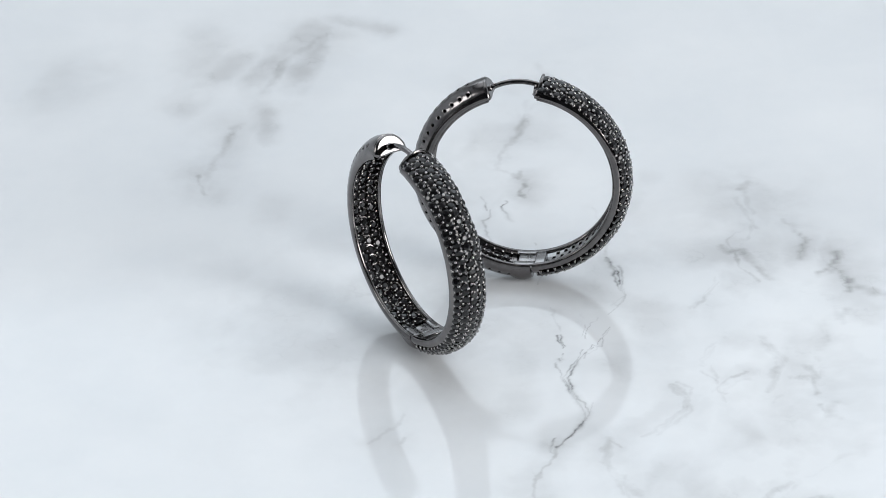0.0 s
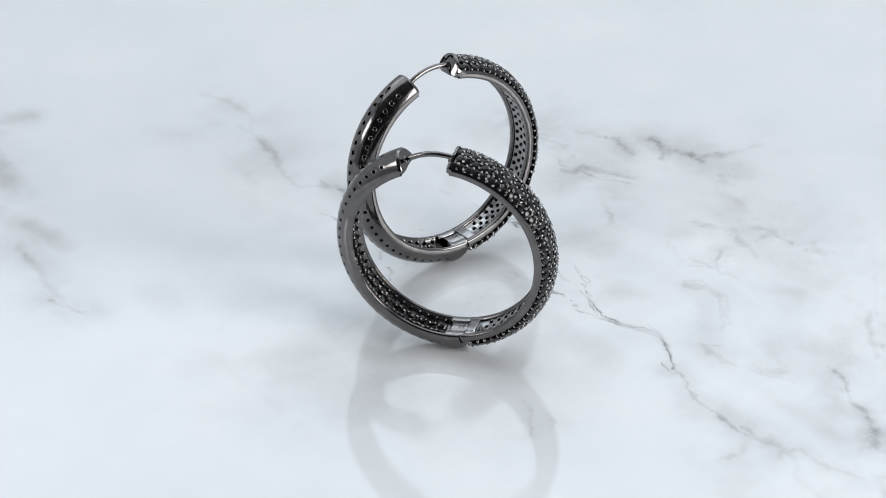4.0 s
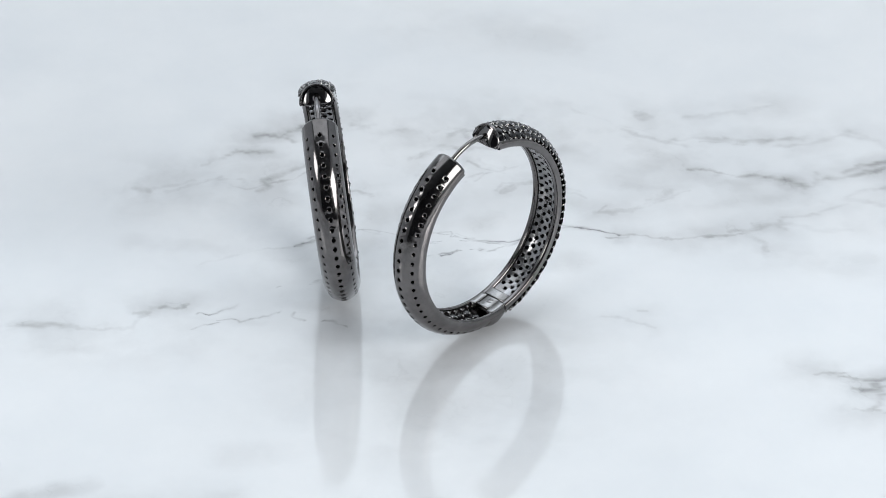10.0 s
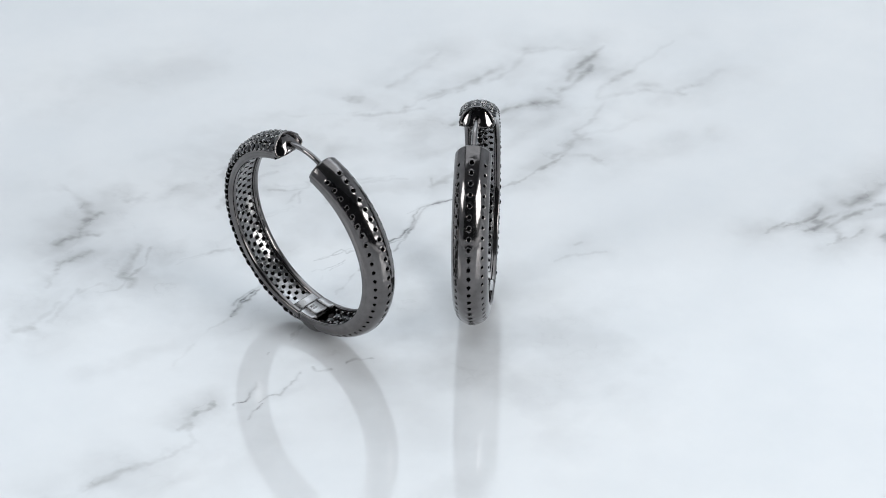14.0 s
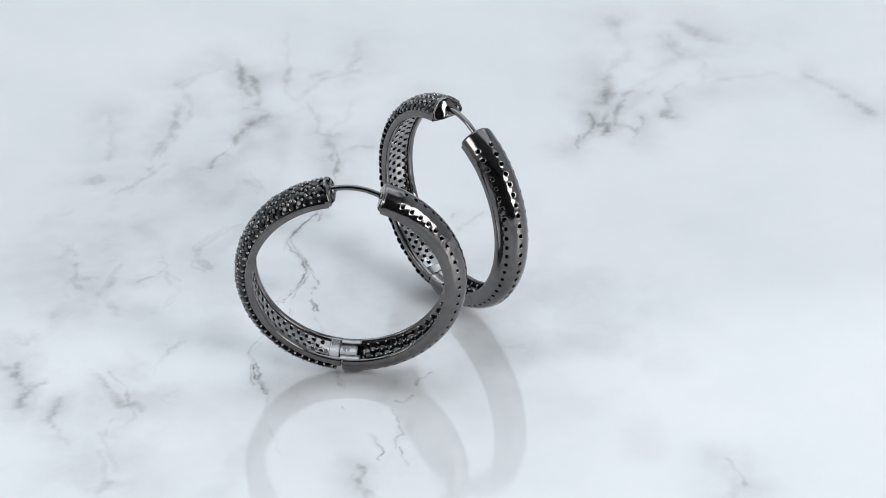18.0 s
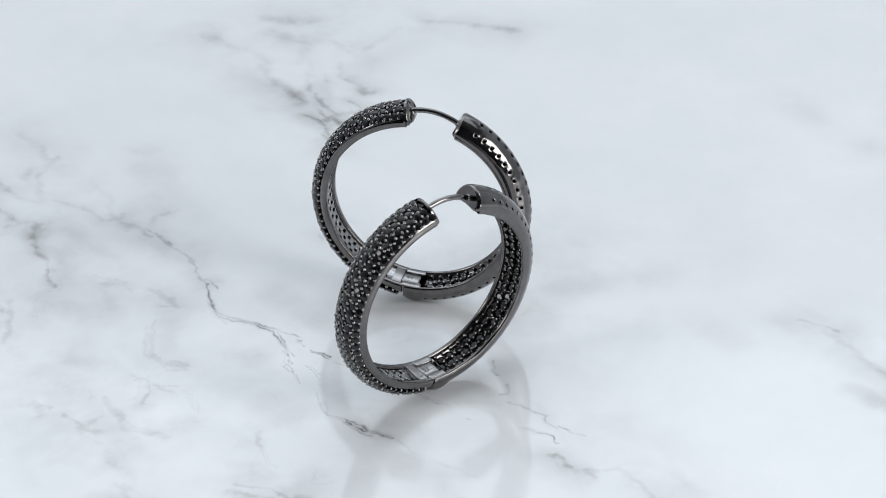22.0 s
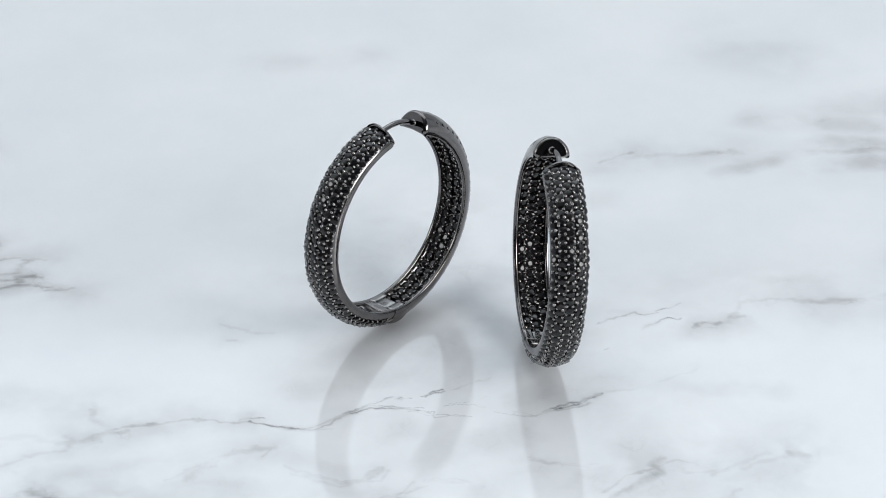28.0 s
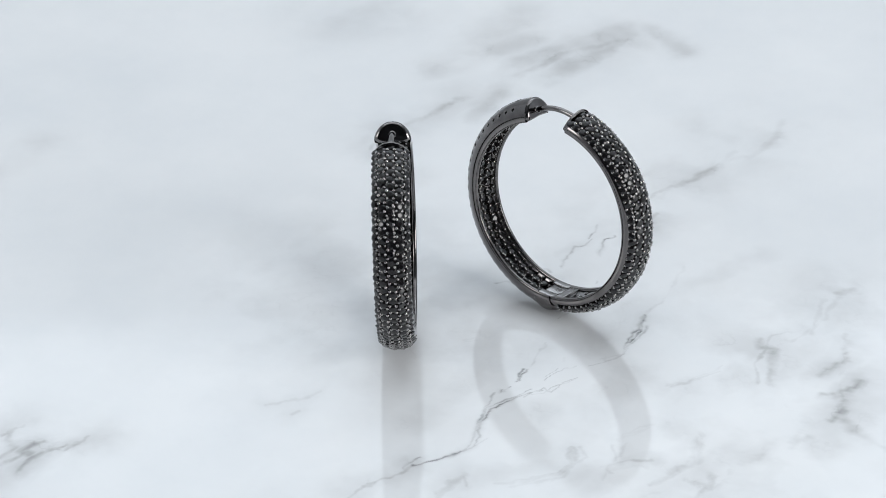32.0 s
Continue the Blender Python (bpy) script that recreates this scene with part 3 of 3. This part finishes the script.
def set_stone(parent, place, normal, size, rng):
    turn = normal.to_track_quat("Z", "Y")
    ob = new("stone", STONE_MESH)
    ob.parent = parent
    tip = Euler((rng.uniform(-0.2, 0.2), rng.uniform(-0.2, 0.2), rng.uniform(0, 6.3))).to_quaternion()
    ob.matrix_basis = Matrix.LocRotScale(place, turn @ tip, (size, size, size))
    return ob


def beads(places, parent, name):
    """Joined little claws with round tips: each has a place, a direction, a radius and a length."""
    unit = bmesh.new()
    bmesh.ops.create_icosphere(unit, subdivisions=2, radius=1)
    uv = [v.co.copy() for v in unit.verts]
    uf = [[v.index for v in f.verts] for f in unit.faces]
    unit.free()
    verts, faces = [], []
    for place, way, size, length in places:
        o = len(verts)
        turn = way.to_track_quat("Z", "Y")
        for c in uv:
            low = Vector((c.x * size, c.y * size, c.z * size if c.z > -0.2 else c.z * length)) * MM
            verts.append(place + turn @ low)
        faces += [[o + k for k in f] for f in uf]
    me = bpy.data.meshes.new(name)
    me.from_pydata(verts, [], faces)
    for f in me.polygons:
        f.use_smooth = True
    me.materials.append(BEAD)
    ob = new(name, me)
    ob.parent = parent
    return tagged(ob, kind="stuff")


def inward(phi):
    return Vector((-math.sin(radians(phi)), 0, -math.cos(radians(phi))))


def outward(phi, s, top):
    """The outer dome's place and normal."""
    y, r = dome(s, top)
    y2, r2 = dome(s + 0.01, top)
    a = radians(phi)
    ny, nr = -(r2 - r), y2 - y
    n = Vector((math.sin(a) * nr, ny, math.cos(a) * nr)).normalized()
    return at(phi, r, y), n


def earring(name):
    rng = random.Random(7)
    root = new(name)
    root.empty_display_size = 0.01
    # front half: stones outside, pierced inside
    top = 15.88
    cells = span(GAP + 1.5, HINGE - 9, 60)
    inner = [GAP + 1.4] + span(GAP + 2, HINGE - 9, 120) + span(HINGE - 9, HINGE - 0.6, 6)[1:]
    bm = bmesh.new()
    sweep(bm, [dome(s, top) for s in span(-1, 1, 16)], inner)
    lips(bm, inner, top, shallow)
    end_cap(bm, HINGE - 0.6, top, 0.3)
    front = part("front_half", finish(bm), METAL, root, "gunmetal half hoop set with rows of stones outside")
    bm = bmesh.new()
    holed_sheet(bm, shallow, -1, cells, span(-1, 1, 4), lambda i, j: 2 <= i < 59 and (i + j) % 2 == 0, lambda j: 0.30, 0.7, 1.12)
    sweep(bm, [shallow(s) for s in span(-1, 1, 8)], span(HINGE - 9, HINGE - 0.6, 6))
    sweep(bm, [shallow(s) for s in span(-1, 1, 8)], span(GAP + 1.4, GAP + 1.5, 1))
    part("inner_face", finish(bm), (INNER_LIT, STONE), front, "gunmetal inner face, coloured paler for light it reflects, pierced by staggered round holes")
    bm = bmesh.new()
    rimmed_cap(bm, GAP - 0.2, top + 0.88)
    part("end_cap", finish(bm), POLISHED, front, "polished D-shaped end cap")
    tips = []
    count = 37
    start, pitch = GAP + 4.4, (HINGE - GAP - 6.6) / 37
    for row in range(5):
        s = (row - 2) * 0.332
        for k in range(count):
            phi = start + (k + 0.5 * (row % 2) - 0.25) * pitch
            place, n = outward(phi, s, top)
            side_row = row in (0, 4)
            set_stone(front, place + n * (0.32 if side_row else 0.36) * MM, n, (rng.uniform(0.55, 0.58) if side_row else rng.uniform(0.60, 0.64)) * MM, rng)
            for side in (-1, 1):
                edge = abs(row - 2 + side / 3) > 2.1
                place, n = outward(phi + pitch / 2, s + side * (0.10 if edge else 0.115), top)
                wobble = Vector((rng.gauss(0, 1), rng.gauss(0, 1), rng.gauss(0, 1))) * 0.035 * MM
                tips.append((place + n * (0.10 if edge else rng.uniform(0.29, 0.38)) * MM + wobble, n, rng.uniform(0.22, 0.28), 0.4 if edge else 0.8))
    beads(tips, front, "prong_beading")
    # back half: smooth and pierced outside, stones inside
    top = R_OUT
    bm = bmesh.new()
    cells = span(HINGE + 0.6, 359.1 - GAP, 60)
    rows = [-1, -0.88, -0.75, -0.45, -0.30, -0.15, 0.15, 0.30, 0.45, 0.75, 0.88, 1]
    holed_sheet(bm, lambda s: dome(s, top), 1, cells, rows, lambda i, j: 3 <= i < 58 and i % 2 == 0 and j in (2, 5, 8), lambda j: 0.32 if j == 5 else 0.26, 0.7, 1.42)
    phis = span(HINGE + 0.6, 359.1 - GAP, 120)
    lips(bm, phis, top)
    end_cap(bm, HINGE + 0.6, top, -0.3)
    sweep(bm, [trough(s) for s in span(-1, 1, 6)], phis)
    back = part("back_half", finish(bm), (METAL, STONE), root, "smooth gunmetal half hoop with rows of small holes")
    bm = bmesh.new()
    end_cap(bm, 359.1 - GAP, top, 2.4, 0.38)
    part("end_cap", finish(bm), POLISHED, back, "polished D-shaped end cap")
    tips = []
    count = 27
    a0, a1 = HINGE + 13, 360 - GAP - 2
    for row in range(3):
        s = (row - 1) * 0.62
        for k in range(count):
            phi = a0 + (k + 0.5 * (row != 1) + 0.2) * (a1 - a0) / count
            y, r = trough(s)
            n = Vector((-math.sin(radians(phi)), -0.35 * s, -math.cos(radians(phi)))).normalized()
            set_stone(back, at(phi, r - 0.24, y), n, rng.uniform(0.64, 0.68) * MM, rng)
    for row in (-1.45, -0.5, 0.5, 1.45):
        for k in range(count):
            phi = a0 + (k + (0.7 if abs(row) < 1 else 0.2)) * (a1 - a0) / count
            y, r = trough(row * 0.62)
            tips.append((at(phi, r - 0.48, y), inward(phi), rng.uniform(0.21, 0.25), 0.6))
            if abs(row) < 1:
                y, r = trough(row * 0.84)
                tips.append((at(phi + 0.5 * (a1 - a0) / count, r - 0.48, y), inward(phi), rng.uniform(0.20, 0.24), 0.6))
    beads(tips, back, "prong_beading")
    # ear wire across the gap
    bm = bmesh.new()
    arc = [(p, 14.85 + 0.012 * p + 0.42 * math.cos(math.pi * p / (2 * GAP + 4))) for p in span(-GAP - 2, GAP + 2, 24)]
    tube(bm, [at(p, r, 0) for p, r in arc], 0.40)
    part("ear_wire", bm, POLISHED, back, "thin curved polished wire post")
    bm = bmesh.new()
    tube(bm, [at(-GAP + 1.5, 14.85, 0), at(-GAP - 0.8, 14.75, 0)], 0.52)
    part("collar", bm, POLISHED, back)
    bm = bmesh.new()
    tube(bm, [at(GAP - 1.6, 14.82, 0), at(GAP + 2.0, 14.7, 0)], 0.56)
    part("socket", bm, METAL, front, "small round socket that takes the wire")
    # hinge: a tongue of the front half between two tabs of the back half, on a knuckle
    bm = bmesh.new()
    rows = []
    for k, phi in enumerate(span(HINGE + 0.8, HINGE + 12.5, 14)):
        rise = 0.55 * math.sin(math.pi * k / 14) ** 0.8
        rows.append([bm.verts.new(at(phi, r + (rise if abs(q) < 1 else 0.05), y)) for q in span(-1, 1, 12) for y, r in (dome(q * 0.99, R_OUT - 0.05),)])
    for a, b in zip(rows, rows[1:]):
        for q in range(12):
            bm.faces.new((a[q], a[q + 1], b[q + 1], b[q]))
    bm.faces.new(rows[0])
    bm.faces.new(rows[-1][::-1])
    bmesh.ops.recalc_face_normals(bm, faces=bm.faces)
    part("hinge_knuckle", bm, METAL, back)
    bm = bmesh.new()
    curved_plate(bm, HINGE - 8.2, HINGE - 2.2, -2.35, 2.35, R_IN + 0.02, 0.8)
    part("hinge_plate", bm, PLATE, front, "plain worn metal hinge plate")
    bm = bmesh.new()
    curved_plate(bm, HINGE - 2.2, HINGE + 8.5, -1.25, 1.25, R_IN + 0.05, 0.7)
    tongue = part("hinge_tongue", bm, PLATE, front, "plain worn metal hinge tongue with tiny stamped marks")
    for phi, tilt in ((HINGE - 0.2, 1.1), (HINGE + 2.3, -1.1)):
        bm = bmesh.new()
        curved_plate(bm, phi, phi + 1.5, -0.42, 0.42, R_IN + 0.035, 0.05)
        curved_plate(bm, phi + tilt, phi + tilt + 0.5, -0.15, 0.5, R_IN + 0.035, 0.05)
        part("stamped_mark", bm, METAL, tongue)
    for y0, y1 in ((-2.5, -1.35), (1.35, 2.5)):
        bm = bmesh.new()
        curved_plate(bm, HINGE - 1.6, HINGE + 10.5, y0, y1, R_IN - 0.03, 0.9)
        part("hinge_tab", bm, PLATE, back)
    return root


def tube(bm, places, radius):
    rings = []
    for k, c in enumerate(places):
        d = (places[min(k + 1, len(places) - 1)] - places[max(k - 1, 0)]).normalized()
        u = d.cross(Vector((0, 1, 0)))
        u = (u if u.length > 0.1 else d.cross(Vector((1, 0, 0)))).normalized()
        w = d.cross(u)
        rings.append([bm.verts.new(c + (u * math.cos(q * math.pi / 6) + w * math.sin(q * math.pi / 6)) * radius * MM) for q in range(12)])
    for a, b in zip(rings, rings[1:]):
        for k in range(12):
            bm.faces.new((a[k], a[(k + 1) % 12], b[(k + 1) % 12], b[k]))
    bm.faces.new(rings[0][::-1])
    bm.faces.new(rings[-1])
    bmesh.ops.recalc_face_normals(bm, faces=bm.faces)


def curved_plate(bm, p0, p1, y0, y1, r, thick):
    sides = []
    for p in span(p0, p1, 8):
        sides.append([bm.verts.new(at(p, q, y)) for y, q in ((y0, r + 0.05), (y0 + 0.06, r), (y1 - 0.06, r), (y1, r + 0.05), (y1, r + thick), (y0, r + thick))])
    for a, b in zip(sides, sides[1:]):
        for k in range(6):
            bm.faces.new((a[k], a[(k + 1) % 6], b[(k + 1) % 6], b[k]))
    bm.faces.new(sides[0][::-1])
    bm.faces.new(sides[-1])
    bmesh.ops.recalc_face_normals(bm, faces=bm.faces)


FIRST_POSE = pose(-0.00295, -0.00599, 0.01711, 0, 0, -59.15) @ pose(0, 0, 0, 0.22) @ pose(0, 0, 0, 0, -9.76)
SECOND_POSE = pose(0.01350, 0.01287, 0.01706, 0, 0, -9.51) @ pose(0, 0, 0, -5.43) @ pose(0, 0, 0, 0, -5.85)
FIRST = tagged(earring("hoop_earring"), "black stone-set gunmetal hoop earring standing upright on marble", "earring", "pair of earrings")
SECOND = copy_thing(FIRST, SECOND_POSE)


def motions():
    """The tile and what stands on it turn together."""
    stops = list(range(33))
    walk(TILE, [(t, tile_pose(t)) for t in stops])
    walk(FIRST, [(t, tile_pose(t) @ FIRST_POSE) for t in stops])
    walk(SECOND, [(t, tile_pose(t) @ SECOND_POSE) for t in stops])


motions()
